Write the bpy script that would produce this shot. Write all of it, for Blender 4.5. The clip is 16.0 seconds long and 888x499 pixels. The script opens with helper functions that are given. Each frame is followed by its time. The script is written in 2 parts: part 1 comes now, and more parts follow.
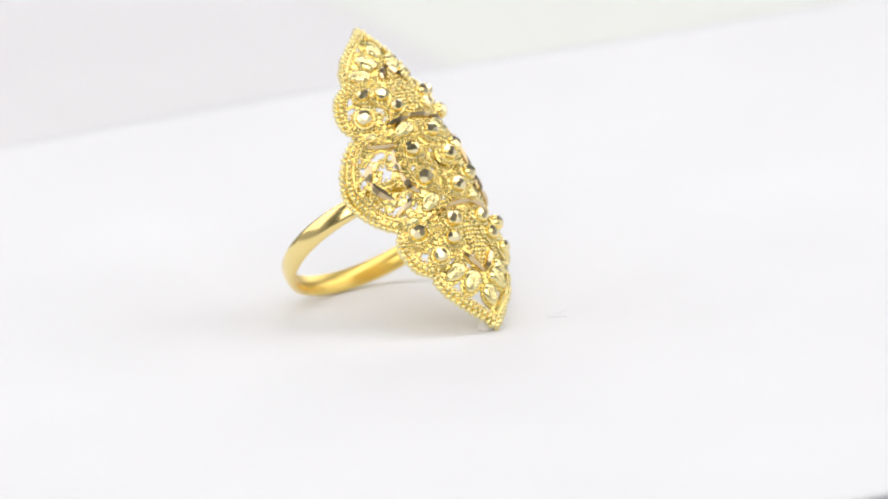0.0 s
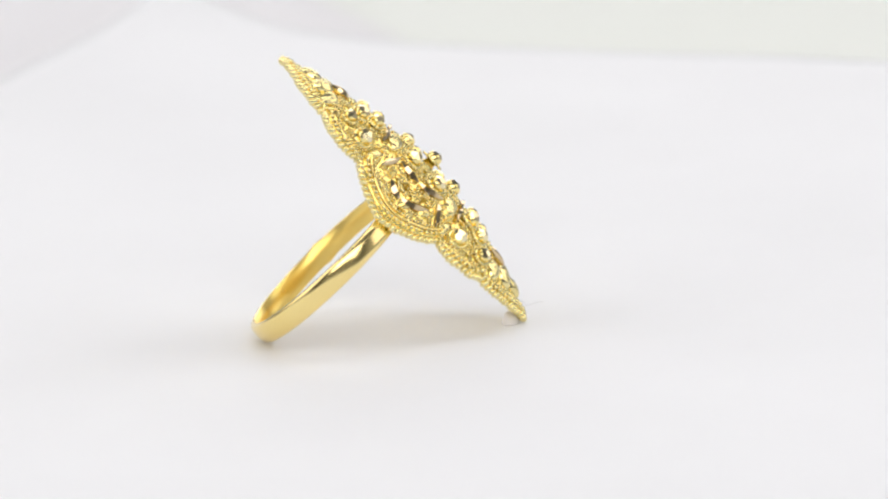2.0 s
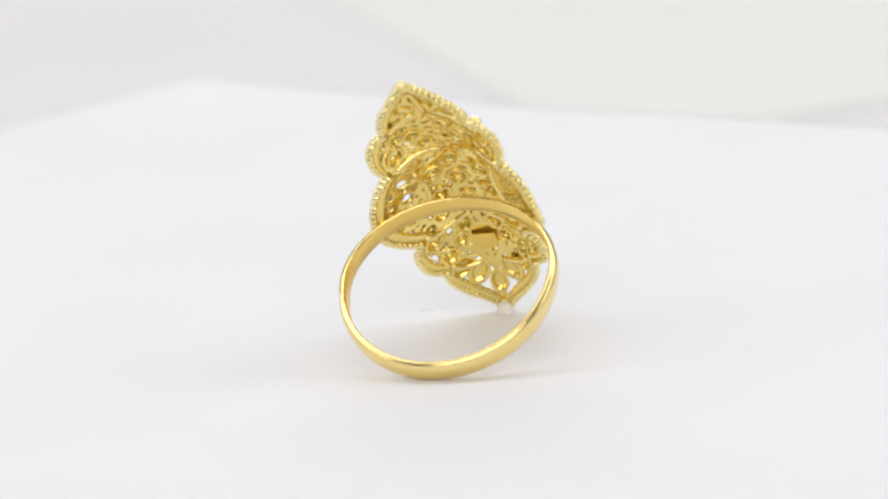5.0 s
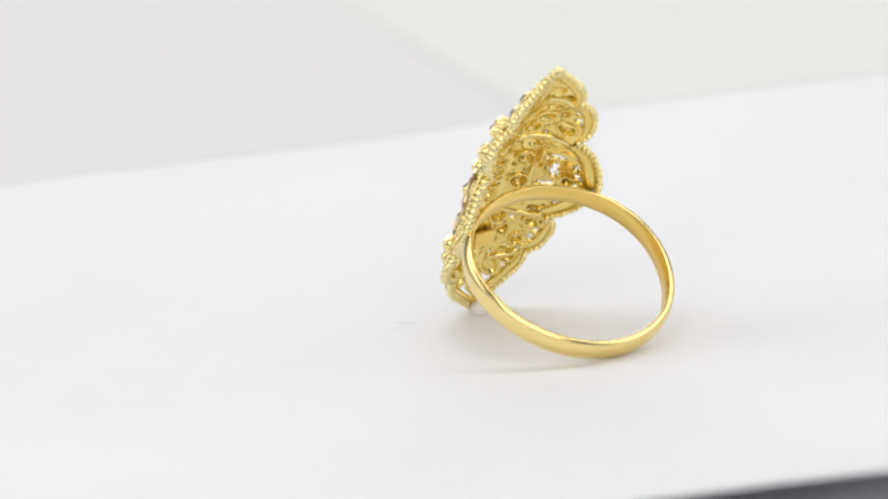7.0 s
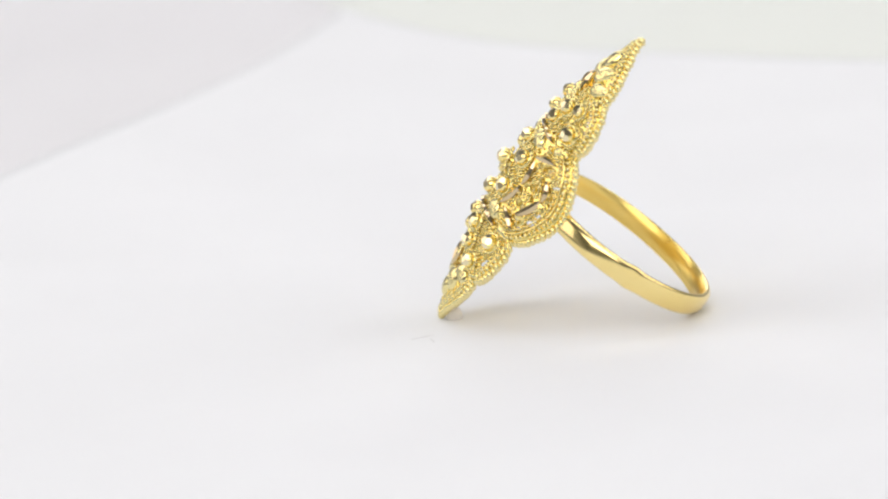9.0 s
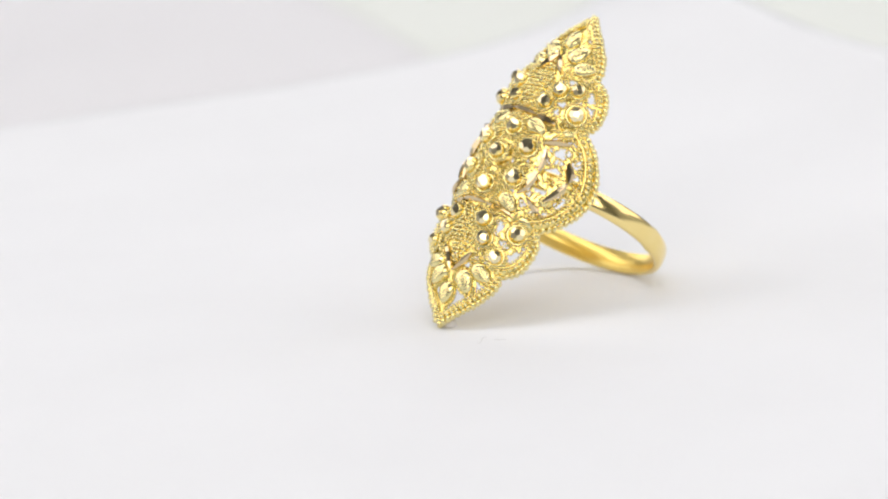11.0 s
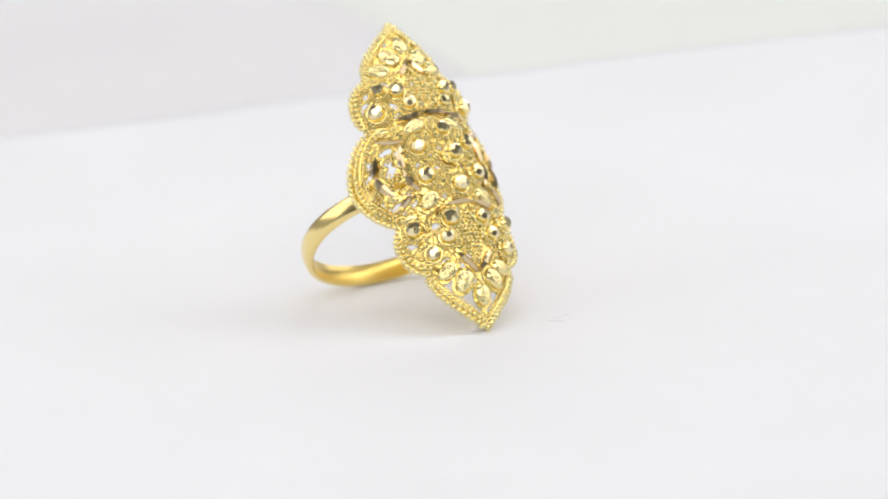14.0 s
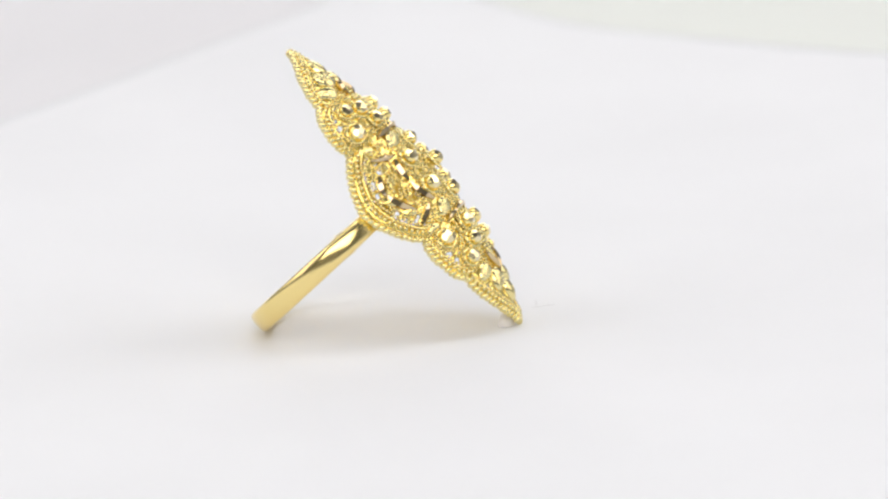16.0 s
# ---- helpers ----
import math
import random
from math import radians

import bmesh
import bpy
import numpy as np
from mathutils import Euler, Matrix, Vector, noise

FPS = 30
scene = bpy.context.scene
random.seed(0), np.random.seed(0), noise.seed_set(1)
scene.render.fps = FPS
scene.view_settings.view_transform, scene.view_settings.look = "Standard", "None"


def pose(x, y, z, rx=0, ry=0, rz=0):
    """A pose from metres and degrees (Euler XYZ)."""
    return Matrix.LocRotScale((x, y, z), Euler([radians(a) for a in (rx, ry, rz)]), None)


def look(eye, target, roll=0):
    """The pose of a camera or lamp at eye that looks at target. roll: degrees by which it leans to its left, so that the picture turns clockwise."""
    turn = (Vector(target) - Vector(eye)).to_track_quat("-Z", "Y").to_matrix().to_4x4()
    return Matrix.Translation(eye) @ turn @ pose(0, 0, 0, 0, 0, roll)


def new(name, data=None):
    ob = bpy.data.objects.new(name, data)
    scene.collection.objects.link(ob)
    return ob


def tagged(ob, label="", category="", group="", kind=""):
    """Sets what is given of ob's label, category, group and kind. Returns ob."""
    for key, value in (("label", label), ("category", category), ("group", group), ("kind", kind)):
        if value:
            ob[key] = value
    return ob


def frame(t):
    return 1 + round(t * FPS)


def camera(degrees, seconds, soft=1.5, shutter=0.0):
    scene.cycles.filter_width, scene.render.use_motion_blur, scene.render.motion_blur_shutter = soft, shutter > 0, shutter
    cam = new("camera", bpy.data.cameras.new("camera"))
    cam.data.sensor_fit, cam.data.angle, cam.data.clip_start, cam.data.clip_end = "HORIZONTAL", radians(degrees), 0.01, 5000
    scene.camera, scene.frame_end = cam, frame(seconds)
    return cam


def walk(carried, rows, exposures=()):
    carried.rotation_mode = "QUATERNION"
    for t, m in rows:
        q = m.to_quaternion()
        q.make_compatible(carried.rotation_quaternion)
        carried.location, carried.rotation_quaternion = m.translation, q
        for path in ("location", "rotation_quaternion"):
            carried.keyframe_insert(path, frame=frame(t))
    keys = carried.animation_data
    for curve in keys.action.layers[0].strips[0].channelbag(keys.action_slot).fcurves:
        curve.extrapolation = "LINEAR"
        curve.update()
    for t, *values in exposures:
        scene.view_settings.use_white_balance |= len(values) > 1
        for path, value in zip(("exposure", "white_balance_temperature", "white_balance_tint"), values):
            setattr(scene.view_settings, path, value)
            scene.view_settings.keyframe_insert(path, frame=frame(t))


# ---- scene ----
# The camera: a long lens on a stand, still; the turntable turns before it.
EYE = (0.0, -0.367, 0.09436)
cam = camera(13.69, 16.0, soft=2.2)
STAND = look(EYE, (-0.003223, -0.006891, 0.009445), -4.246)
walk(cam, [(0.0, STAND), (16.0, STAND)], [(0.0, -0.18), (0.4, -0.195), (1.0, -0.262), (1.8, -0.272), (16.0, -0.272)])
cam.data.dof.use_dof = True
cam.data.dof.focus_distance = 0.374
cam.data.dof.aperture_fstop = 28.0
PERIOD = 14.482          # seconds for one turn of the turntable

# ---- light: unseen area lamps, added overhead and on all four sides ----
world = bpy.data.worlds.new("world")
scene.world = world
world.use_nodes = True
wn = world.node_tree.nodes
sky = wn.new("ShaderNodeTexSky")
sky.sky_type, sky.sun_disc, sky.sun_elevation, sky.sun_rotation = "NISHITA", False, radians(40), radians(60)
wn["Background"].inputs["Strength"].default_value = 0.1
world.node_tree.links.new(sky.outputs["Color"], wn["Background"].inputs["Color"])


def area(name, eye, target, sx, sy, watts, colour):
    lamp = bpy.data.lights.new(name, "AREA")
    lamp.shape, lamp.size, lamp.size_y, lamp.energy, lamp.color = "RECTANGLE", sx, sy, watts, colour
    ob = new(name, lamp)
    ob.matrix_world = look(eye, target)
    return ob


for side in (-1, 1):
    area("overhead_fill_light", (0.50 * side, 0.08, 1.25), (0.38 * side, 0.08, 0.0), 0.5, 1.9, 7.3, (1.0, 0.995, 0.99))
area("east_fill_light", (1.08, 0.0, 0.62), (0, 0, 0.03), 1.3, 0.9, 5.0, (1.0, 0.995, 0.985))
area("west_fill_light", (-1.08, 0.0, 0.62), (0, 0, 0.03), 1.3, 0.9, 5.0, (1.0, 0.99, 0.99))
area("north_fill_light", (0.0, 1.10, 0.62), (0, 0, 0.05), 1.2, 0.7, 5.6, (0.99, 1.0, 0.995))
area("south_fill_light", (0.0, -1.05, 0.76), (0, 0, 0.05), 1.3, 0.7, 9.8, (1.0, 0.985, 0.96))


# ---- materials ----
def material(name, colour, rough, metal=0.0, grain=(), mottle=None, spec=0.5):
    """A principled surface; mottle = (scale, other colour, amount); grain = rows of (scale, strength, depth)."""
    m = bpy.data.materials.new(name)
    m.use_nodes = True
    n, ln = m.node_tree.nodes, m.node_tree.links
    b = n["Principled BSDF"]
    b.inputs["Base Color"].default_value = (*colour, 1)
    b.inputs["Roughness"].default_value = rough
    b.inputs["Metallic"].default_value = metal
    b.inputs["Specular IOR Level"].default_value = spec
    co = n.new("ShaderNodeTexCoord")
    if mottle:
        scale, other, amount = mottle
        nz = n.new("ShaderNodeTexNoise")
        nz.inputs["Scale"].default_value, nz.inputs["Detail"].default_value = scale, 6.0
        ln.new(co.outputs["Object"], nz.inputs["Vector"])
        mix = n.new("ShaderNodeMix")
        mix.data_type = "RGBA"
        mix.inputs["A"].default_value = (*colour, 1)
        mix.inputs["B"].default_value = (*other, 1)
        ramp = n.new("ShaderNodeMapRange")
        ramp.inputs["From Min"].default_value, ramp.inputs["From Max"].default_value = 0.35, 0.7
        ramp.inputs["To Max"].default_value = amount
        ln.new(nz.outputs["Fac"], ramp.inputs["Value"])
        ln.new(ramp.outputs["Result"], mix.inputs["Factor"])
        ln.new(mix.outputs["Result"], b.inputs["Base Color"])
        rr = n.new("ShaderNodeMapRange")
        rr.inputs["From Min"].default_value, rr.inputs["From Max"].default_value = 0.3, 0.7
        rr.inputs["To Min"].default_value, rr.inputs["To Max"].default_value = rough * 0.8, rough * 1.25
        ln.new(nz.outputs["Fac"], rr.inputs["Value"])
        ln.new(rr.outputs["Result"], b.inputs["Roughness"])
    last = None
    for scale, strength, depth in grain:
        nz = n.new("ShaderNodeTexNoise")
        nz.inputs["Scale"].default_value, nz.inputs["Detail"].default_value = scale, 4.0
        ln.new(co.outputs["Object"], nz.inputs["Vector"])
        bump = n.new("ShaderNodeBump")
        bump.inputs["Strength"].default_value, bump.inputs["Distance"].default_value = strength, depth
        ln.new(nz.outputs["Fac"], bump.inputs["Height"])
        if last:
            ln.new(last.outputs["Normal"], bump.inputs["Normal"])
        last = bump
    if last:
        ln.new(last.outputs["Normal"], b.inputs["Normal"])
    return m


M_SHANK = material("polished_gold", (0.96, 0.775, 0.335), 0.17, 1.0, [(1400, 0.08, 0.00003), (260, 0.015, 0.00015)], (250, (0.96, 0.755, 0.30), 0.6))
# Rougher; the deeper amber stands in for gold reflected in gold.
M_SATIN = material("satin_reflect_gold", (0.965, 0.72, 0.22), 0.33, 1.0, [(900, 0.1, 0.00004)], (300, (0.96, 0.69, 0.19), 0.6))
M_GOLD = material("granular_gold", (0.92, 0.805, 0.405), 0.15, 1.0, [(2600, 0.35, 0.00005), (900, 0.2, 0.0001)], (600, (0.90, 0.755, 0.32), 0.7))
# Extra saturation imitates light bouncing about behind the openwork face.
M_PLATE = material("bounce_gold", (0.975, 0.79, 0.28), 0.2, 1.0, [(1600, 0.3, 0.00006), (500, 0.25, 0.00015)], (500, (0.965, 0.76, 0.25), 0.7))
M_BEAD = material("boss_gold", (0.97, 0.80, 0.33), 0.1, 1.0, [(1500, 0.12, 0.00004)], (700, (0.95, 0.76, 0.28), 0.6))
# Paler than the bosses, to whiten the highlights mirrored in the facets.
M_FACET = material("bead_facet_gold", (0.90, 0.79, 0.49), 0.07, 1.0, [(1500, 0.05, 0.00002)], (700, (0.84, 0.73, 0.44), 0.5))
# Base colour darkened to stand in for dark reflections in the bars.
M_CUT = material("bright_cut_gold", (0.70, 0.56, 0.34), 0.03, 1.0, [(1800, 0.08, 0.00003)], (500, (0.62, 0.47, 0.27), 0.5))
M_PAPER = material("white_paper", (0.80, 0.80, 0.828), 0.75, 0.0, [(1400, 0.12, 0.00008), (60, 0.05, 0.002)], (30, (0.787, 0.787, 0.812), 0.8), 0.3)
M_TABLE = material("lavender_white_table", (0.735, 0.718, 0.745), 0.6, 0.0, [(200, 0.1, 0.0004)], (7, (0.715, 0.70, 0.725), 0.8))
M_GREEN = material("pale_green_card", (0.765, 0.78, 0.745), 0.7, 0.0, [(300, 0.1, 0.0003)], (9, (0.755, 0.765, 0.735), 0.8))
M_PUTTY = material("white_putty", (0.82, 0.78, 0.75), 0.3, 0.0, [(700, 0.4, 0.0003)], (300, (0.78, 0.74, 0.68), 0.7))
M_DISC = material("grey_turntable_top", (0.45, 0.44, 0.48), 0.5, 0.0, [(500, 0.1, 0.0003)], (40, (0.40, 0.40, 0.44), 0.7))
M_DARK = material("charcoal_turntable_side", (0.03, 0.03, 0.045), 0.45, 0.0, [(300, 0.1, 0.0003)], (50, (0.045, 0.045, 0.06), 0.7))
M_HAIR = material("grey_fibre", (0.5, 0.49, 0.49), 0.6, 0.0, [(900, 0.1, 0.0001)], (400, (0.32, 0.31, 0.3), 0.6))
# Unseen south wall, made dark to put dark reflections into the gold.
M_SHADE = material("dark_reflected_wall", (0.20, 0.195, 0.19), 0.8, 0.0, [(120, 0.1, 0.001)], (3, (0.17, 0.165, 0.16), 0.7))
# Unseen ceiling, darker than the walls so cut facets mirror something dark.
M_CEILING = material("dark_reflected_ceiling", (0.24, 0.235, 0.23), 0.8, 0.0, [(120, 0.1, 0.001)], (3, (0.21, 0.205, 0.20), 0.7))
# Grey set for the contrast that the ring mirrors.
M_WALL = material("grey_reflected_wall", (0.46, 0.455, 0.45), 0.8, 0.0, [(120, 0.1, 0.001)], (3, (0.42, 0.415, 0.41), 0.7))


# ---- mesh helpers ----
def finish(name, verts, faces, mat, smooth=True):
    me = bpy.data.meshes.new(name)
    me.from_pydata([tuple(v) for v in verts], [], faces)
    me.materials.append(mat)
    if smooth:
        me.polygons.foreach_set("use_smooth", [True] * len(me.polygons))
    me.update()
    return me


def from_bm(name, bm, mat, smooth=True):
    me = bpy.data.meshes.new(name)
    bmesh.ops.recalc_face_normals(bm, faces=bm.faces)
    bm.to_mesh(me)
    bm.free()
    me.materials.append(mat)
    if smooth:
        me.polygons.foreach_set("use_smooth", [True] * len(me.polygons))
    return me


def part(name, me, parent, m=None, label=""):
    ob = new(name, me)
    ob.parent = parent
    if m is not None:
        ob.matrix_basis = m
    return tagged(ob, label)


def tube(pts, radius, seg=7, closed=False):
    """Verts and faces of a round wire through pts."""
    pts = [Vector(p) for p in pts]
    n, verts, faces, side = len(pts), [], [], None
    for i, p in enumerate(pts):
        a = pts[(i - 1) % n] if closed or i else p
        b = pts[(i + 1) % n] if closed or i < n - 1 else p
        d = (b - a).normalized()
        side = (side - d * side.dot(d)).normalized() if side else d.orthogonal().normalized()
        up = d.cross(side)
        for k in range(seg):
            w = 2 * math.pi * k / seg
            verts.append(p + radius * (math.cos(w) * side + math.sin(w) * up))
    for i in range(n if closed else n - 1):
        j = (i + 1) % n
        for k in range(seg):
            q = (k + 1) % seg
            faces.append((i * seg + k, i * seg + q, j * seg + q, j * seg + k))
    if not closed:
        faces += [tuple(range(seg))[::-1], tuple((n - 1) * seg + k for k in range(seg))]
    return verts, faces


def joined(pieces):
    verts, faces = [], []
    for v, f in pieces:
        o = len(verts)
        verts += [tuple(p) for p in v]
        faces += [tuple(i + o for i in q) for q in f]
    return verts, faces


def ball(div):
    bm = bmesh.new()
    bmesh.ops.create_icosphere(bm, subdivisions=div, radius=1.0)
    v, f = [tuple(p.co) for p in bm.verts], [tuple(p.index for p in q.verts) for q in bm.faces]
    bm.free()
    return v, f


BALL1, BALL2 = ball(1), ball(2)


# ---- the setting ----
def slab(name, x0, x1, y0, y1, z0, z1, mat, bevel=0.0):
    bm = bmesh.new()
    bmesh.ops.create_cube(bm, size=1.0)
    for v in bm.verts:
        v.co = Vector((x0 + (v.co.x + 0.5) * (x1 - x0), y0 + (v.co.y + 0.5) * (y1 - y0), z0 + (v.co.z + 0.5) * (z1 - z0)))
    if bevel:
        bmesh.ops.bevel(bm, geom=bm.edges[:], offset=bevel, segments=3, affect="EDGES", profile=0.5)
    return new(name, from_bm(name, bm, mat, False))


TABLE = -0.032
ROOM = 1.25
tagged(slab("table_top", -ROOM, ROOM, -ROOM, ROOM, TABLE - 0.03, TABLE, M_TABLE),
       "lavender-white matt table top under the turntable", "table", kind="structure")
# Ceiling and walls stay out of view; added for bounce and reflections.
tagged(slab("unseen_ceiling", -ROOM, ROOM, -ROOM, ROOM, 1.30, 1.34, M_CEILING), kind="structure")
for nm, box in (("unseen_wall_north", (-ROOM, ROOM, ROOM, ROOM + 0.05)), ("unseen_wall_south", (-ROOM, ROOM, -ROOM - 0.05, -ROOM)),
                ("unseen_wall_east", (ROOM, ROOM + 0.05, -ROOM, ROOM)), ("unseen_wall_west", (-ROOM - 0.05, -ROOM, -ROOM, ROOM))):
    tagged(slab(nm, *box, TABLE - 0.03, 1.34, M_SHADE if nm == "unseen_wall_south" else M_WALL), kind="structure")


def card():
    """Pale green card that lies on the table behind the turntable."""
    z, t = TABLE, 0.0004
    plan = [(0.0205, 0.237), (-0.075, 0.567), (0.33, 0.69), (0.42, 0.355)]
    verts = [(x, y, z + 0.0002) for x, y in plan] + [(x, y, z + t) for x, y in plan]
    faces = [(3, 2, 1, 0), (4, 5, 6, 7)] + [(i, (i + 1) % 4, 4 + (i + 1) % 4, 4 + i) for i in range(4)]
    return tagged(new("card", finish("card", verts, faces, M_GREEN, False)), "pale green matt card lying flat on the table", "card")


card()


# ---- what turns: turntable, sheet of paper, putty, fibre, ring ----
def turntable():
    top = new("turntable")
    profile = [(0.0, -0.0012), (0.068, -0.0012), (0.0700, -0.0018), (0.0708, -0.003)]
    side = [(0.0712, -0.0032), (0.0715, -0.006), (0.0715, -0.026), (0.0700, -0.0295), (0.066, -0.0318), (0.0, -0.0318)]

    def lathe(rows, name, mat):
        seg, verts, faces = 96, [], []
        for r, z in rows:
            for k in range(seg):
                a = 2 * math.pi * k / seg
                verts.append((max(r, 0.0004) * math.cos(a), max(r, 0.0004) * math.sin(a), z))
        for i in range(len(rows) - 1):
            for k in range(seg):
                q = (k + 1) % seg
                faces.append((i * seg + k, (i + 1) * seg + k, (i + 1) * seg + q, i * seg + q))
        return finish(name, verts, faces, mat)
    part("platter", lathe(profile, "platter", M_DISC), top, label="light grey platter")
    part("body", lathe(side, "body", M_DARK), top, label="charcoal round body")
    return tagged(top, "round turntable with grey platter and charcoal side under white paper", "turntable")


CORNERS = ((-0.100, -0.129), (0.126, -0.042), (0.096, 0.136), (-0.150, 0.039))


def paper():
    """A small white sheet whose long edges curl up, on the turntable."""
    nu, nv, t = 96, 72, 0.00012
    verts, faces = [], []
    c = [Vector(p) for p in CORNERS]
    for side in (0, 1):
        for j in range(nv + 1):
            q = 2 * j / nv - 1
            for i in range(nu + 1):
                p = 2 * i / nu - 1
                xy = 0.25 * ((1 - p) * (1 - q) * c[0] + (1 + p) * (1 - q) * c[1] + (1 + p) * (1 + q) * c[2] + (1 - p) * (1 + q) * c[3])
                z = (0.0080 + 0.004 * p * (1 - p * p) if q > 0 else 0.0032) * abs(q) ** 3.5 + 0.0012 * abs(p) ** 5 + (0.0045 if q > 0 else 0.002 if p < 0 else 0.0) * (p * q) ** 8
                z += 0.0032 * max(p, 0.0) ** 5 * (1 - q * q)
                r = xy.length
                z += 0.0005 * noise.noise(Vector((xy.x * 28, xy.y * 28, 3.0))) * min(1.0, max(0.0, (r - 0.03) / 0.04))
                verts.append((xy.x, xy.y, z - side * t))
    row, base = nu + 1, (nu + 1) * (nv + 1)
    for j in range(nv):
        for i in range(nu):
            a = j * row + i
            faces.append((a, a + 1, a + 1 + row, a + row))
            faces.append((base + a, base + a + row, base + a + 1 + row, base + a + 1))
    edge = [i for i in range(row)] + [j * row + nu for j in range(1, nv + 1)] + [nv * row + i for i in range(nu - 1, -1, -1)] + [j * row for j in range(nv - 1, 0, -1)]
    for k, a in enumerate(edge):
        b = edge[(k + 1) % len(edge)]
        faces.append((a, base + a, base + b, b))
    return tagged(new("paper_sheet", finish("paper_sheet", verts, faces, M_PAPER)), "white paper sheet with edges curling up, on the turntable", "paper")


# The ring in its own space: u across the face, v along it, w out of it, in millimetres.
MM = 0.001
BAND = Matrix(((0.74693, -0.35497, 0.56222, -0.006594), (0.65646, 0.52802, -0.53875, 0.006998), (-0.10562, 0.77148, 0.62742, 0.012739), (0, 0, 0, 1)))
RING = BAND @ Matrix.Translation((-0.2 * MM, -0.33 * MM, -0.1 * MM))
HALF = 18.1


def bezier(a, b, c, d, n):
    out = []
    for i in range(n):
        t = i / n
        s = 1 - t
        out.append(tuple(s ** 3 * a[k] + 3 * s * s * t * b[k] + 3 * s * t * t * c[k] + t ** 3 * d[k] for k in (0, 1)))
    return out


def outline():
    """Half of the outline, from tip to tip: point, lobe, wing, lobe, point."""
    tip = bezier((0, HALF), (2.45, 15.7), (4.75, 13.8), (4.45, 11.4), 30)
    lobe = bezier((4.45, 11.4), (6.9, 10.9), (7.55, 6.8), (5.6, 5.7), 26)
    wing = bezier((5.6, 5.7), (9.5, 3.9), (9.5, -3.9), (5.6, -5.7), 40)
    down = [(u * (1.0 + 0.07 * max(0.0, min(1.0, (v - 9.0) / 3.0))), -v) for u, v in reversed(tip + lobe + [(5.6, 5.7)])]
    return tip + lobe + wing + down


EDGE = outline()


def reach_slow(v):
    """How far the face goes out at v."""
    best = 0.0
    for (u0, v0), (u1, v1) in zip(EDGE, EDGE[1:]):
        if min(v0, v1) <= v <= max(v0, v1):
            k = 0 if v0 == v1 else (v - v0) / (v1 - v0)
            best = max(best, u0 + k * (u1 - u0))
    return best


REACH = [reach_slow(-HALF + 0.05 * k) for k in range(int(2 * HALF / 0.05) + 1)]


def reach(v):
    x = min(max((v + HALF) / 0.05, 0.0), len(REACH) - 1.001)
    k = int(x)
    return REACH[k] + (x - k) * (REACH[k + 1] - REACH[k])


def dome(u, v):
    """Height of the face: a roof that falls to a nearly straight rim."""
    a = min(abs(v) / 17.6, 1.05)
    mid = 3.4 + 3.25 * (1 - a * a)
    rim = 3.85 * (1 - math.exp(-(a / 0.42) ** 1.5)) - 0.4
    wide = 0.28 * 8.9 * (1 - min(a, 0.99) ** 1.7) + 0.72 * reach(v) + 0.3
    k = min(abs(u) / wide, 1.08)
    return mid - (mid - rim) * k * k


def normal_at(u, v):
    e = 0.25
    return Vector((dome(u - e, v) - dome(u + e, v), dome(u, v - e) - dome(u, v + e), 2 * e)).normalized()


def on_face(u, v, h=0.0):
    k = min(max((v - 11.0) / 7.0, 0.0), 1.0) ** 2       # the upper point is bent a little
    return (Vector((u + 0.45 * k, v - 0.1 * k, dome(u, v) + 0.4 * k)) + normal_at(u, v) * h) * MM


def seat_at(u, v, h=0.0, turn=0.0, size=1.0):
    """The pose of a small piece on the face, its z out of it."""
    n = normal_at(u, v)
    x = Vector((math.cos(turn), math.sin(turn), 0))
    x = (x - n * x.dot(n)).normalized()
    y = n.cross(x)
    m = Matrix((x, y, n)).transposed().to_4x4() @ Matrix.Diagonal((size, size, size, 1))
    m.translation = on_face(u, v, h)
    return RING @ m


def spaced(pts, step, closed=True):
    """Points at even steps along a line on the face."""
    out, left = [], 0.0
    line = list(pts) + ([pts[0]] if closed else [])
    for a, b in zip(line, line[1:]):
        d = math.hypot(b[0] - a[0], b[1] - a[1])
        while left <= d and d > 0:
            k = left / d
            out.append((a[0] + k * (b[0] - a[0]), a[1] + k * (b[1] - a[1]), math.atan2(b[1] - a[1], b[0] - a[0])))
            left += step
        left -= d
    return out


# cut beads: (u, v, size), right half and middle
BEADS = [(0.35, 0.1, 1.0), (0.29, 3.3, 0.98), (0.2, -3.3, 1.05), (2.65, 1.7, 1.05), (2.75, -1.75, 1.05),
         (4.85, 6.95, 1.1), (2.57, 8.65, 1.0), (4.1, 9.25, 0.85), (1.85, 6.93, 0.9),
         (1.7, -6.8, 1.0), (2.45, -8.6, 0.95), (4.05, -9.95, 0.95), (4.95, -7.0, 1.08)]
BEADS += [(-u, v, s) for u, v, s in BEADS if u > 0.5]
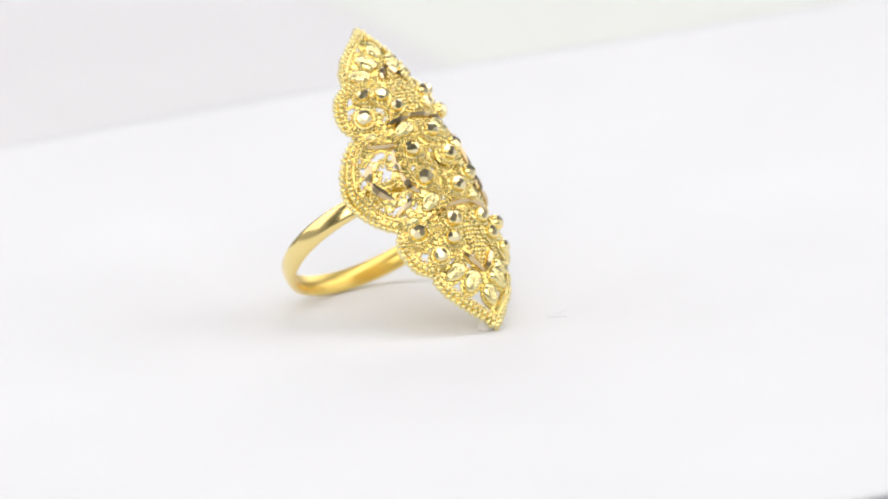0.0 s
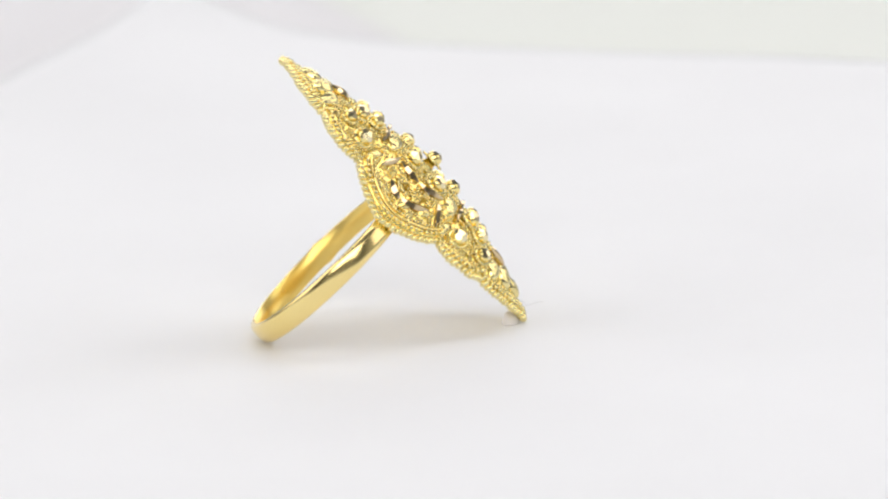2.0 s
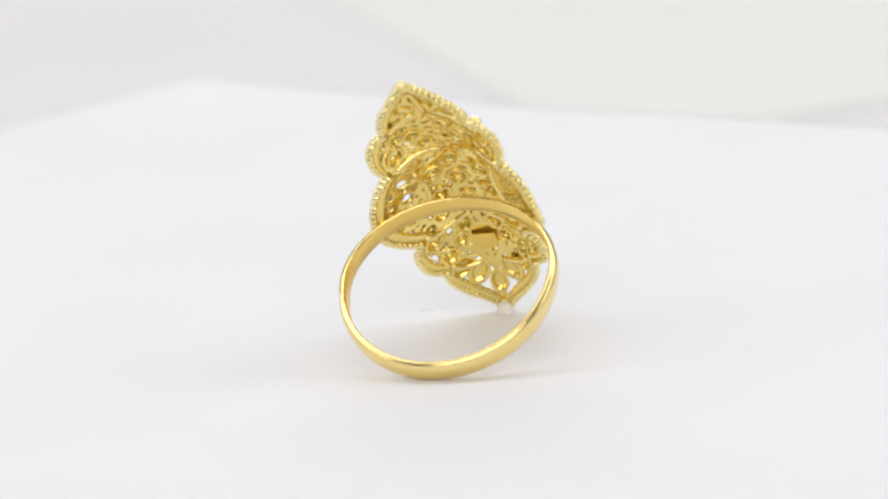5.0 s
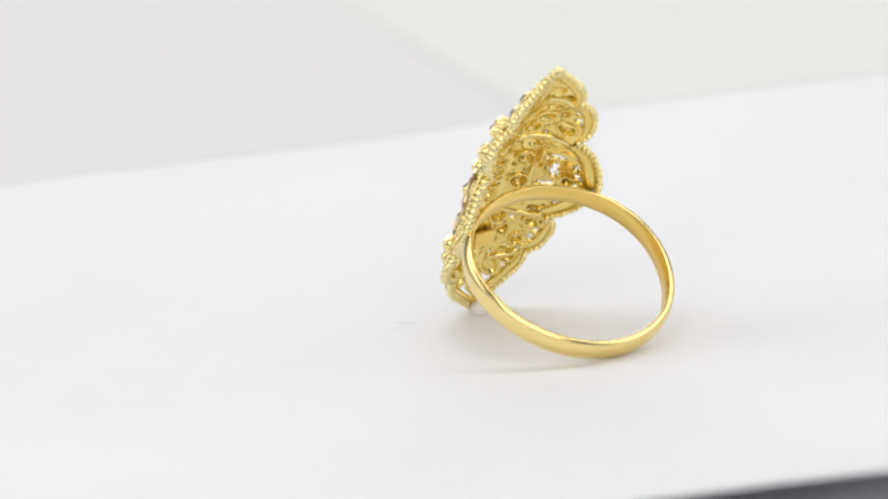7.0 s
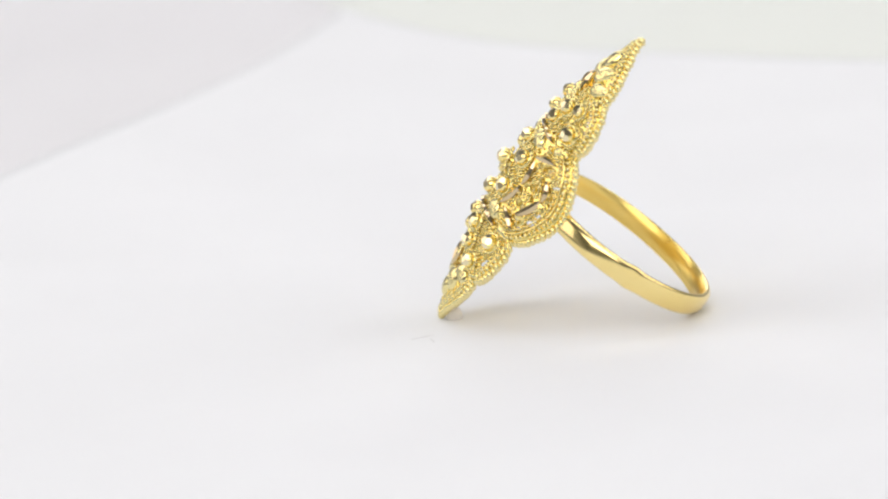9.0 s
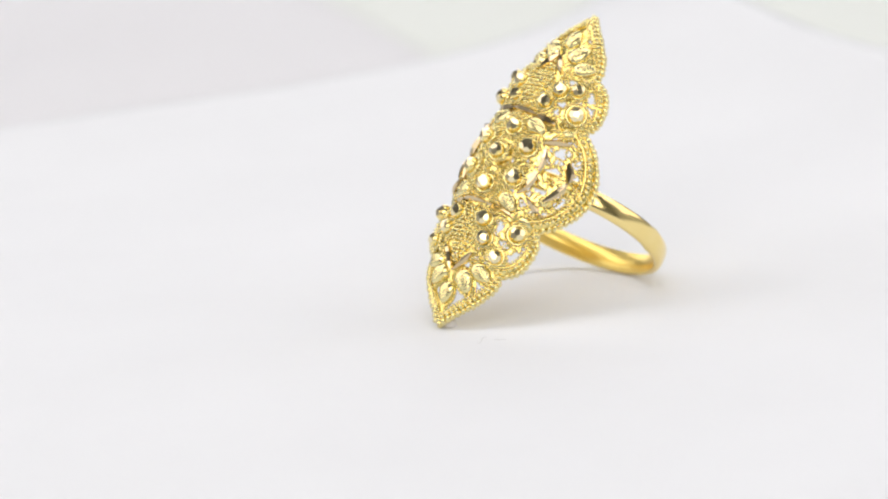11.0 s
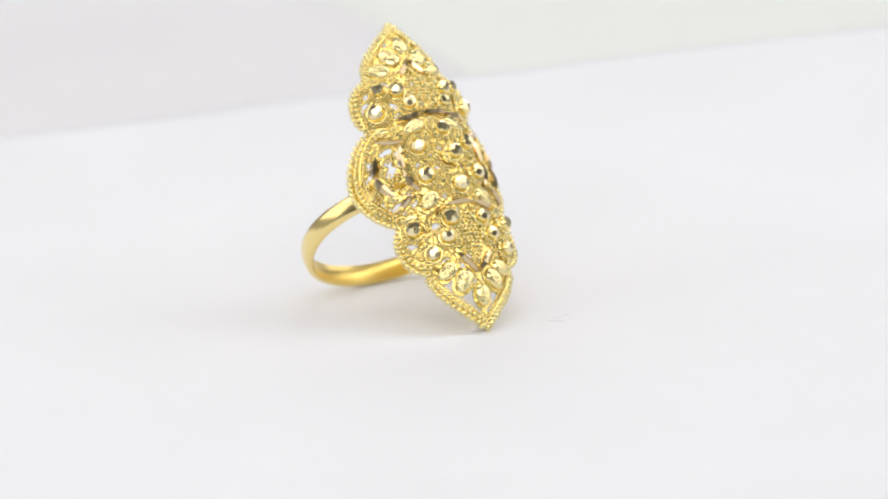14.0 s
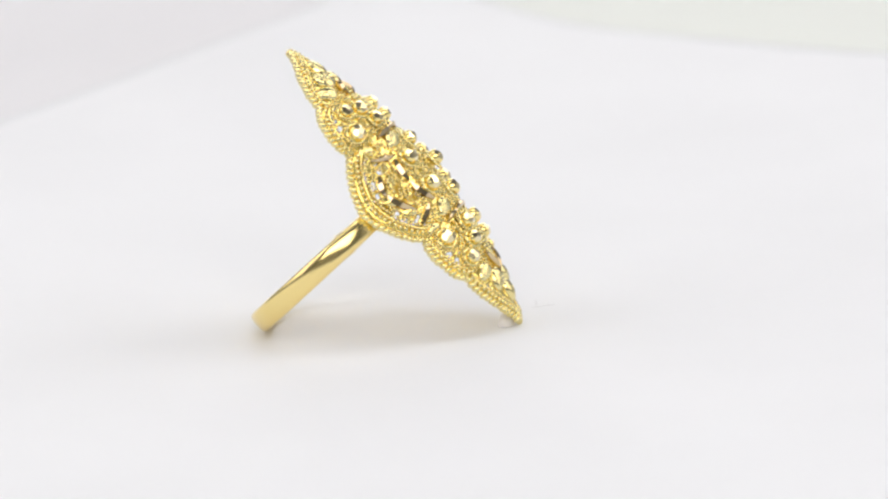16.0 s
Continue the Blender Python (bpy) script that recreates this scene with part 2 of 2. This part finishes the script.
# openings: (u, v, half width, half height)
HOLES = [(5.35, 9.6, 0.6, 0.75), (6.1, 8.0, 0.35, 0.75), (3.35, 7.5, 0.45, 0.45), (3.3, 10.1, 0.5, 0.4),
         (6.2, 4.3, 0.5, 0.35), (7.15, 2.7, 0.35, 0.55), (7.45, 0.3, 0.3, 0.5), (7.1, -2.0, 0.35, 0.5), (5.35, 2.5, 0.65, 0.5), (5.35, 0.4, 0.5, 0.6), (5.0, -1.7, 0.4, 0.5),
         (6.5, -3.9, 0.6, 0.5), (6.5, 1.3, 0.3, 0.5), (3.9, 3.6, 0.4, 0.35), (1.45, -0.9, 0.3, 0.35),
         (6.1, -8.3, 0.35, 0.7), (5.3, -9.5, 0.55, 0.6), (3.35, -7.1, 0.4, 0.4), (3.4, -11.0, 0.4, 0.3)]
# ribbed petals: (u, v, turn, size); fans at both points, leaves between the beads
PETALS = []
for up in (1, -1):
    for pu, pv, pa, pz in ((0.05, 14.9, 90, 1.0), (1.8, 13.3, 55, 1.08), (-1.7, 13.3, 125, 1.08), (3.15, 11.95, 25, 1.0), (-3.05, 11.95, 155, 1.0)):
        PETALS.append((pu, up * pv, radians(up * pa), pz))
    for pu, pv, pa, pz in ((2.35, 4.2, -20, 1.0), (3.1, -4.3, -35, 0.95), (4.9, -5.5, -25, 0.7), (5.0, 5.0, 40, 0.6), (6.6, -0.6, 80, 0.55), (5.9, -2.6, 60, 0.55)):
        PETALS.append((up * pu, pv, radians(pa if up > 0 else 180 - pa), pz))
# bright-cut bars: (from, to, bow)
BARS = [((-3.5, 5.15), (-1.15, 5.4), 0.08), ((-1.05, 5.45), (1.65, 5.35), 0.1), ((1.75, 5.3), (3.75, 5.0), 0.08),
        ((-3.6, -5.8), (-1.75, -5.35), 0.06), ((-1.75, -5.25), (1.15, -5.15), 0.1), ((1.2, -5.15), (3.95, -5.45), 0.1)]
for up in (1, -1):
    BARS += [((4.1 * up, 2.5), (4.4 * up, -0.15), 0.12 * up), ((4.4 * up, -0.3), (3.55 * up, -3.15), 0.2 * up),
             ((6.15 * up, 2.1), (6.7 * up, 0.2), 0.12 * up), ((6.6 * up, 0.1), (5.7 * up, -2.75), 0.2 * up),
             ((3.7 * up, 2.75), (5.75 * up, 3.8), 0.1), ((4.4 * up, -3.1), (5.9 * up, -4.35), 0.08),
             ((1.75 * up, -10.4), (0.15 * up, -12.6), 0.05), ((1.35 * up, 10.6), (0.08 * up, 12.5), 0.05)]


def near_bar(u, v, gap):
    for a, b, bow in BARS:
        dx, dy = b[0] - a[0], b[1] - a[1]
        t = min(max(((u - a[0]) * dx + (v - a[1]) * dy) / (dx * dx + dy * dy), 0), 1)
        if math.hypot(u - a[0] - t * dx, v - a[1] - t * dy) < gap:
            return True
    return False


def in_petal(u, v, grow):
    for pu, pv, pa, pz in PETALS:
        x, y = (u - pu) * math.cos(pa) + (v - pv) * math.sin(pa), -(u - pu) * math.sin(pa) + (v - pv) * math.cos(pa)
        if (x / (1.25 * pz * grow)) ** 2 + (y / (0.9 * pz * grow)) ** 2 < 1:
            return True
    return False


def plate():
    """The pierced, grainy plate under the ornaments."""
    rows, cols, t = 236, 100, 0.42
    vs = [HALF - 0.15 - (2 * HALF - 0.3) * j / rows for j in range(rows + 1)]
    top, low, uv = [], [], []
    for v in vs:
        r = max(reach(v) - 0.25, 0.05)
        for i in range(cols + 1):
            u = r * (2 * i / cols - 1)
            uv.append((u, v))
            g = math.sin(u * 11.5 + 0.8 * math.sin(v * 2.1)) * math.sin(v * 11.5 + 0.8 * math.sin(u * 2.3))
            h = 0.05 * g + 0.07 * noise.noise(Vector((u * 1.1, v * 1.1, 0.0)))
            cup = max([1 - ((u - bu) ** 2 + (v - bv) ** 2) / (0.72 * s) ** 2 for bu, bv, s in BEADS] + [0.0])
            leaf = max([0.0] + [1 - (((u - pu) * math.cos(pa) + (v - pv) * math.sin(pa)) / (1.0 * pz)) ** 2 - ((-(u - pu) * math.sin(pa) + (v - pv) * math.cos(pa)) / (0.7 * pz)) ** 2
                                for pu, pv, pa, pz in PETALS if abs(u - pu) < 1.5 and abs(v - pv) < 1.5])
            rise = max(0.85 * math.sqrt(cup), 0.36 * math.sqrt(leaf))
            h = 0.3 * h + rise if rise else h
            top.append(on_face(u, v, h))
            low.append(on_face(u, v, rise - (0.12 if leaf else t) + (0.0 if rise else 0.1) * noise.noise(Vector((u * 1.0, v * 1.0, 9.0)))))

    def open_at(u, v):
        a = abs(u)
        if reach(v) - a < 0.7 or abs(v) > HALF - 1.1:
            return False
        if any((u - bu) ** 2 + (v - bv) ** 2 < (1.15 * s) ** 2 for bu, bv, s in BEADS) or in_petal(u, v, 1.5 if v > 0 else 1.12) or near_bar(u, v, 0.3):
            return False
        if abs(v) > 11.4:
            return a > 0.25
        for hu, hv, ru, rv in HOLES:
            if ((a - hu) / ru) ** 2 + ((v - hv) / rv) ** 2 < 0.62:
                return True
        dense = a < 3.6 and abs(v) < 11.5
        lobe = a > 2.0 and abs(v) > 6.2
        wu, wv = u + 0.35 * noise.noise(Vector((u * 0.8, v * 0.8, 4.0))), v + 0.35 * noise.noise(Vector((u * 0.8, v * 0.8, 5.0)))
        ju, jv = (wu / 1.25) % 1.0 - 0.5, ((wv + 0.6 * (math.floor(wu / 1.25) % 2)) / 1.2) % 1.0 - 0.5
        return ju * ju + jv * jv < (0.11 if lobe else 0.08 if dense else 0.11) and noise.noise(Vector((u * 0.7, v * 0.7, 7.0))) > (-0.6 if lobe else -0.12 if dense else -0.35)
    row, base, faces, kept = cols + 1, len(top), [], set()
    for j in range(rows):
        for i in range(cols):
            a = j * row + i
            u = 0.25 * (uv[a][0] + uv[a + 1][0] + uv[a + row][0] + uv[a + row + 1][0])
            v = 0.5 * (uv[a][1] + uv[a + row][1])
            if not open_at(u, v):
                kept.add((j, i))
    for j, i in sorted(kept):
        a = j * row + i
        faces.append((a, a + row, a + row + 1, a + 1))
        faces.append((base + a, base + a + 1, base + a + row + 1, base + a + row))
        for (dj, di), (p, q) in (((-1, 0), (a, a + 1)), ((1, 0), (a + row + 1, a + row)), ((0, -1), (a + row, a)), ((0, 1), (a + 1, a + row + 1))):
            if (j + dj, i + di) not in kept:
                faces.append((p, q, base + q, base + p))
    return finish("face_plate", top + low, faces, M_PLATE)


def cut_bead(seed):
    """A round boss whose crown is cut into five mirror-flat facets."""
    rnd = random.Random(seed)
    bm = bmesh.new()
    bmesh.ops.create_uvsphere(bm, u_segments=24, v_segments=16, radius=0.9 * MM)
    flat = []
    turn = rnd.uniform(0, 360)
    for az, el, d in [(turn, rnd.uniform(66, 86), 0.775)] + [(turn + 72 * k + rnd.uniform(-12, 12), rnd.uniform(48, 60), rnd.uniform(0.80, 0.825)) for k in range(5)]:
        n = Vector((math.cos(radians(az)) * math.cos(radians(el)), math.sin(radians(az)) * math.cos(radians(el)), math.sin(radians(el))))
        cut = bmesh.ops.bisect_plane(bm, geom=bm.verts[:] + bm.edges[:] + bm.faces[:], plane_co=n * d * MM, plane_no=n, clear_outer=True)
        bmesh.ops.contextual_create(bm, geom=[e for e in cut["geom_cut"] if isinstance(e, bmesh.types.BMEdge)])
        flat.append(n)
    bmesh.ops.bisect_plane(bm, geom=bm.verts[:] + bm.edges[:] + bm.faces[:], plane_co=(0, 0, -0.45 * MM), plane_no=(0, 0, -1), clear_outer=True)
    bmesh.ops.recalc_face_normals(bm, faces=bm.faces)
    for f in bm.faces:
        f.smooth = not any(f.normal.dot(n) > 0.999 for n in flat)
        f.material_index = 0 if f.smooth else 1
    for e in bm.edges:
        if len(e.link_faces) == 2 and not (e.link_faces[0].smooth and e.link_faces[1].smooth):
            e.smooth = False
    me = bpy.data.meshes.new("cut_bead")
    bm.to_mesh(me)
    bm.free()
    me.materials.append(M_BEAD)
    me.materials.append(M_FACET)
    return me


def collar_mesh(r, bead, n):
    pieces = [tube([(r * MM * math.cos(k * 0.2618), r * MM * math.sin(k * 0.2618), 0) for k in range(24)], 0.16 * MM, 6, True)]
    v0, f0 = BALL1
    for k in range(n):
        a = 2 * math.pi * k / n
        c = Vector(((r + 0.28) * math.cos(a), (r + 0.28) * math.sin(a), -0.05)) * MM
        pieces.append(([c + Vector(p) * bead * MM for p in v0], f0))
    return finish("collar", *joined(pieces), M_GOLD)


def ridge(line, width, height):
    """A bright-cut bar: a faceted spindle along a line on the face."""
    verts, faces, n = [], [], len(line)
    for i, (u, v) in enumerate(line):
        a, b = line[max(i - 1, 0)], line[min(i + 1, n - 1)]
        d = Vector((b[0] - a[0], b[1] - a[1])).normalized()
        k = max(math.sin(math.pi * (i + 0.35) / (n - 0.3)), 0.12) ** 0.7
        s = Vector((-d.y, d.x)) * width * k * 0.5
        verts += [on_face(u + s.x, v + s.y, 0.36), on_face(u + s.x * 0.15, v + s.y * 0.15, 0.36 + height * k), on_face(u - s.x, v - s.y, 0.36), on_face(u, v, -0.25)]
    for i in range(n - 1):
        for k in range(4):
            q = (k + 1) % 4
            faces.append((i * 4 + k, i * 4 + q, i * 4 + 4 + q, i * 4 + 4 + k))
    faces += [(3, 2, 1, 0), (n * 4 - 4, n * 4 - 3, n * 4 - 2, n * 4 - 1)]
    me = finish("bright_cut_bar", verts, faces, M_CUT, False)
    bm = bmesh.new()
    bm.from_mesh(me)
    bmesh.ops.recalc_face_normals(bm, faces=bm.faces)
    bm.to_mesh(me)
    bm.free()
    return me


def arc_line(a, b, bow, n=12):
    """A bowed line from a to b."""
    d = Vector((b[0] - a[0], b[1] - a[1]))
    s = Vector((-d.y, d.x)).normalized()
    out = []
    for i in range(n):
        t = i / (n - 1)
        p = Vector(a) + d * t + s * bow * 4 * t * (1 - t)
        out.append((p.x, p.y))
    return out


def petal_mesh(a=1.25, b=0.9):
    """A ribbed leaf-shaped boss, along x."""
    nr, na, verts, faces = 14, 44, [(0, 0, 0.5 * MM)], []
    for i in range(1, nr + 1):
        r = i / nr
        for k in range(na):
            w = 2 * math.pi * k / na
            x, y = a * r * math.cos(w), b * r * math.sin(w) * (1 - 0.22 * math.cos(w))
            z = 0.55 * math.sqrt(max(1 - r * r, 0)) + 0.05 * math.sin(x * 22 + abs(y) * 12) * (1 - r ** 4) - (0.15 if i == nr else 0)
            verts.append((x * MM, y * MM, z * MM))
    for k in range(na):
        faces.append((0, 1 + k, 1 + (k + 1) % na))
    for i in range(nr - 1):
        for k in range(na):
            q = (k + 1) % na
            faces.append((1 + i * na + k, 1 + (i + 1) * na + k, 1 + (i + 1) * na + q, 1 + i * na + q))
    return finish("petal", verts, faces, M_GOLD)


def shank_mesh():
    """The plain band: flat inside, rounded outside, narrower behind the face."""
    n, verts, faces = 120, [], []
    cx, cy, cz, tilt, yaw = 0.2, -0.69, -6.63, -0.011, 0.058
    turn = Euler((tilt, 0, yaw)).to_matrix()
    section = [(-1.0, 0.2), (-0.93, 0.02), (0.93, 0.02), (1.0, 0.2), (0.97, 0.55), (0.8, 0.82), (0.42, 0.97), (0.0, 1.0), (-0.42, 0.97), (-0.8, 0.82), (-0.97, 0.55)]
    for i in range(n):
        a = 2 * math.pi * i / n
        low = 0.5 - 0.5 * math.cos(a)               # 0 at the foot, 1 behind the face
        dent = math.exp(-((a - 1.42) / 0.06) ** 2)       # an old nick
        half, thick = 1.2 - 0.14 * low + 0.14 * dent, 0.85 - 0.22 * low - 0.16 * dent
        for s, h in section:
            d = thick * (h - 1) - 0.14 * dent
            tall = 11.33 if math.cos(a) > 0 else 9.9
            su, sw = math.sin(a), math.cos(a)
            p = turn @ Vector(((11.05 + d) * su, s * half - 0.11 * su - 0.04, -(tall + d) * sw))
            verts.append((p + Vector((cx, cy, cz))) * MM)
    m = len(section)
    for i in range(n):
        j = (i + 1) % n
        for k in range(m):
            q = (k + 1) % m
            faces.append((i * m + k, j * m + k, j * m + q, i * m + q))
    me = finish("shank", verts, faces, M_SHANK)
    # inner faces: amber interreflection is put into their colour
    me.materials.append(M_SATIN)
    for f in me.polygons:
        f.material_index = 1 if f.index % m == 1 else 0
    return me


def rim_band(closed):
    """The flat strip on which the rope edge lies."""
    section = ((0.2, -0.08), (0.24, -0.35), (0.26, -0.6), (0.98, -0.62), (1.05, -0.45), (1.0, -0.12))
    verts, faces, n, m = [], [], len(closed), len(section)
    for u, v in closed:
        r = max(math.hypot(u, v), 3)
        for d, h in section:
            verts.append(on_face(u * (1 - d / r), v * (1 - 0.9 * d / r), h))
    for i in range(n):
        j = (i + 1) % n
        for k in range(m):
            q = (k + 1) % m
            faces.append((i * m + k, i * m + q, j * m + q, j * m + k))
    return finish("rim", verts, faces, M_PLATE)


def gold_ring():
    top = new("ring")
    part("shank", shank_mesh(), top, BAND, "plain polished gold band")
    face = part("face_plate", plate(), top, RING, "pierced grainy gold filigree plate")
    # rim: smooth wires with a rope of small grains outside
    closed = EDGE + [(-u, v) for u, v in reversed(EDGE[1:-1])]
    inner = [(u * (1 - 0.54 / max(math.hypot(u, v), 3)), v * (1 - 0.44 / max(math.hypot(u, v), 3))) for u, v in closed]
    inner2 = [(u * (1 - 1.1 / max(math.hypot(u, v), 3)), v * (1 - 0.97 / max(math.hypot(u, v), 3))) for u, v in closed]
    inner3 = [(u * (1 - 0.82 / max(math.hypot(u, v), 3)), v * (1 - 0.71 / max(math.hypot(u, v), 3))) for u, v in closed]
    rim = part("rim", rim_band(closed), top, RING, "flat gold rim band with a rope edge")
    part("rim_wire", finish("rim_wire", *tube([on_face(u, v, 0.1) for u, v in inner3], 0.13 * MM, 8, True), M_BEAD), top, RING, "smooth gold wire along the rim")
    v0, f0 = BALL2
    grain = finish("rim_grain", [Vector((0.50 * p[0], 0.30 * p[1], 0.46 * p[2])) * MM for p in v0], f0, M_GOLD)
    jit = random.Random(11)
    for u, v, a in spaced(closed, 0.6):
        part("rim_grain", grain, rim, RING.inverted() @ seat_at(u, v, jit.uniform(-0.3, -0.18), a + 0.95 + jit.uniform(-0.12, 0.12), jit.uniform(0.9, 1.1)))
    # cut beads
    cuts, collar = [cut_bead(3 + k) for k in range(6)], collar_mesh(1.02, 0.15, 22)
    for k, (u, v, s) in enumerate(BEADS):
        b = part("cut_bead", cuts[k % 6], top, seat_at(u, v, 1.0 if k == 0 else 0.42, k * 1.7, 0.91 * s), "round gold bead with flat bright cuts")
        part("collar", collar, b, Matrix.Translation((0, 0, -0.25 * MM)))
    # bright-cut bars and ribbed petals
    for a, b, bow in BARS:
        part("bright_cut_bar", ridge(arc_line(a, b, bow, 16), 0.6, 0.28), top, RING, "mirror-bright diamond-cut bar")
    leaf = petal_mesh()
    for u, v, a, z in PETALS:
        part("petal", leaf, top, seat_at(u, v, 0.02, a, z), "ribbed gold petal")
    # stays and bead cups behind the plate
    for s in (1, -1):
        for a, b, bow in (((0.0, 16.6), (0.0, 12.4), 0.0), ((1.2, 12.2), (4.2, 11.2), 0.3), ((0.6, 5.0), (5.4, 5.4), 0.5), ((0.6, -5.3), (5.4, -5.5), -0.5), ((1.2, -12.2), (4.2, -11.2), -0.3), ((4.2, 3.0), (4.2, -3.4), -0.5)):
            line = arc_line((a[0] * s, a[1]), (b[0] * s, b[1]), bow * s, 14)
            if a[0] > 0 or s > 0:
                part("scroll_wire", finish("scroll_wire", *tube([on_face(u, v, -0.4) for u, v in line], 0.34 * MM, 7), M_BEAD), top, RING, "smooth gold scroll wire behind the plate")
    cup = finish("bead_cup", *tube([(0.86 * MM * math.cos(k * 0.2618) * (1 + 0.08 * math.sin(k * 0.7854)), 0.86 * MM * math.sin(k * 0.2618), -0.1 * MM) for k in range(24)], 0.17 * MM, 8, True), M_PLATE)
    for u, v, z in BEADS:
        part("bead_cup", cup, top, seat_at(u, v, -0.42, u + v, z) @ Matrix.Diagonal((1.0 + 0.18 * math.sin(3 * u + v), 1.0 + 0.18 * math.cos(2 * v - u), 1, 1)), "hollow bead back with a rounded lip")
    tab = bmesh.new()
    bmesh.ops.create_cube(tab, size=1.0)
    for p in tab.verts:
        p.co = Vector((p.co.x * 2.5, p.co.y * 1.9, p.co.z * 0.35)) * MM
    bmesh.ops.bevel(tab, geom=tab.edges[:], offset=0.1 * MM, segments=2, affect="EDGES", profile=0.5)
    part("hallmark_tab", from_bm("hallmark_tab", tab, M_SATIN, False), top, seat_at(0.0, -9.2, -0.95, 0.03), "small square polished gold tab")
    # granulation: twisted wires laid round the beads, stacked rows between them, two rows along the rim
    grains = [(u, v, 0.27) for u, v, a in spaced(inner, 0.56)] + [(u, v, 0.19) for u, v, a in spaced(inner2, 0.38)]
    rim_count = len(grains)
    rnd = random.Random(5)
    for s in (1, -1):
        for line in (arc_line((5.1 * s, 4.6), (5.0 * s, -4.8), 1.0 * s, 30), arc_line((7.3 * s, 3.6), (5.3 * s, 1.2), 0.5 * s, 16),
                     arc_line((7.6 * s, -2.6), (5.3 * s, -0.6), -0.5 * s, 16), arc_line((3.9 * s, 4.6), (6.9 * s, 3.2), 0.4 * s, 16)):
            grains += [(u, v, 0.17) for u, v, a in spaced(line, 0.36, False)]
    for j in range(13):                                  # stepped triangles between the lobes
        v = 6.4 + 0.44 * j
        wide = 0.75 + 0.75 * min(1.0, j / 4) if j < 7 else 1.5 * (12.2 - v) / 2.7
        n = max(int(wide / 0.2), 1)
        for k in range(n):
            u = (2 * (k + 0.5) / n - 1) * wide
            size = rnd.uniform(0.2, 0.26)
            grains += [(u + rnd.uniform(-0.05, 0.05), v + rnd.uniform(-0.06, 0.06), size), (u, -v + rnd.uniform(-0.06, 0.06), size)]
    def nearest(u, v):
        return min((math.hypot(u - a, v - b) / z, k) for k, (a, b, z) in enumerate(BEADS))
    for k, (a, b, z) in enumerate(BEADS):
        for ring_no, r in enumerate((1.38, 1.72, 2.06, 2.4, 2.75, 3.1, 3.45, 3.8, 4.15, 4.5)):
            n = int(6.283 * r * z / 0.3)
            for i in range(n):
                w = 6.283 * (i + 0.5 * (ring_no % 2)) / n
                u, v = a + r * z * math.cos(w), b + r * z * math.sin(w)
                if abs(v) > 11.6 or abs(u) > reach(v) - 1.25 or nearest(u, v)[1] != k or (abs(u) < 1.6 and 6.2 < abs(v)):
                    continue
                if any(((abs(u) - hu) / ru) ** 2 + ((v - hv) / rv) ** 2 < 1 for hu, hv, ru, rv in HOLES):
                    continue
                grains.append((u, v, 0.175 if ring_no % 2 else 0.15))
    grains = grains[:rim_count] + [g for g in grains[rim_count:] if not near_bar(g[0], g[1], 0.42) and not in_petal(g[0], g[1], 0.92)]
    g0, h0 = BALL1
    pieces = []
    for u, v, r in grains:
        c = on_face(u, v, 0.1 + rnd.uniform(-0.05, 0.08))
        pieces.append(([c + Vector(p) * r * MM for p in g0], h0))
    tagged(part("granulation", finish("granulation", *joined(pieces), M_GOLD), top, RING, "fine gold granulation"), kind="stuff")
    return tagged(top, "gold filigree ring with long pointed openwork face leaning on paper", "ring")


def putty():
    """A little pad under the lower point of the ring."""
    tip = RING @ on_face(0, -17.3, 0)
    nr, na, verts, faces = 8, 24, [], []
    for i in range(nr + 1):
        f = i / nr
        r = 0.95 * math.sqrt(max(1 - (f * 0.93) ** 2.6, 0))
        for k in range(na):
            a = 2 * math.pi * k / na
            b = 1 + 0.14 * noise.noise(Vector((math.cos(a) * 1.4, math.sin(a) * 1.4, f * 2)))
            verts.append((tip.x - 0.00088 + r * b * math.cos(a) * MM, tip.y + 0.00086 + r * b * math.sin(a) * MM * 0.8, 1.3 * f * MM))
    for i in range(nr):
        for k in range(na):
            q = (k + 1) % na
            faces.append((i * na + k, i * na + q, (i + 1) * na + q, (i + 1) * na + k))
    faces += [tuple(range(na))[::-1], tuple(nr * na + k for k in range(na))]
    return tagged(new("putty", finish("putty", verts, faces, M_PUTTY)), "small white putty pad under the lower point of the ring", "putty")


def fibre(x, y, length, turn):
    pts = []
    for i in range(14):
        t = i / 13 - 0.5
        px, py = t * length, 0.18 * length * math.sin(t * 5)
        pts.append((x + px * math.cos(turn) - py * math.sin(turn), y + px * math.sin(turn) + py * math.cos(turn), 0.00004 + 0.00012 * (0.25 - t * t)))
    return tagged(new("fibre", finish("fibre", *tube(pts, 0.000013, 5), M_HAIR)), "short dark hair-thin fibre lying on the paper", "fibre", group="fibres on the paper")


TURNING = [turntable(), paper(), gold_ring(), putty(), fibre(0.0082, 0.0012, 0.0017, 0.6), fibre(0.0078, -0.0006, 0.0022, -0.7)]


def motions():
    times = [0.5 * k for k in range(33)]
    for thing in TURNING:
        walk(thing, [(t, pose(0, 0, 0, 0, 0, 360.0 * t / PERIOD)) for t in times])


motions()
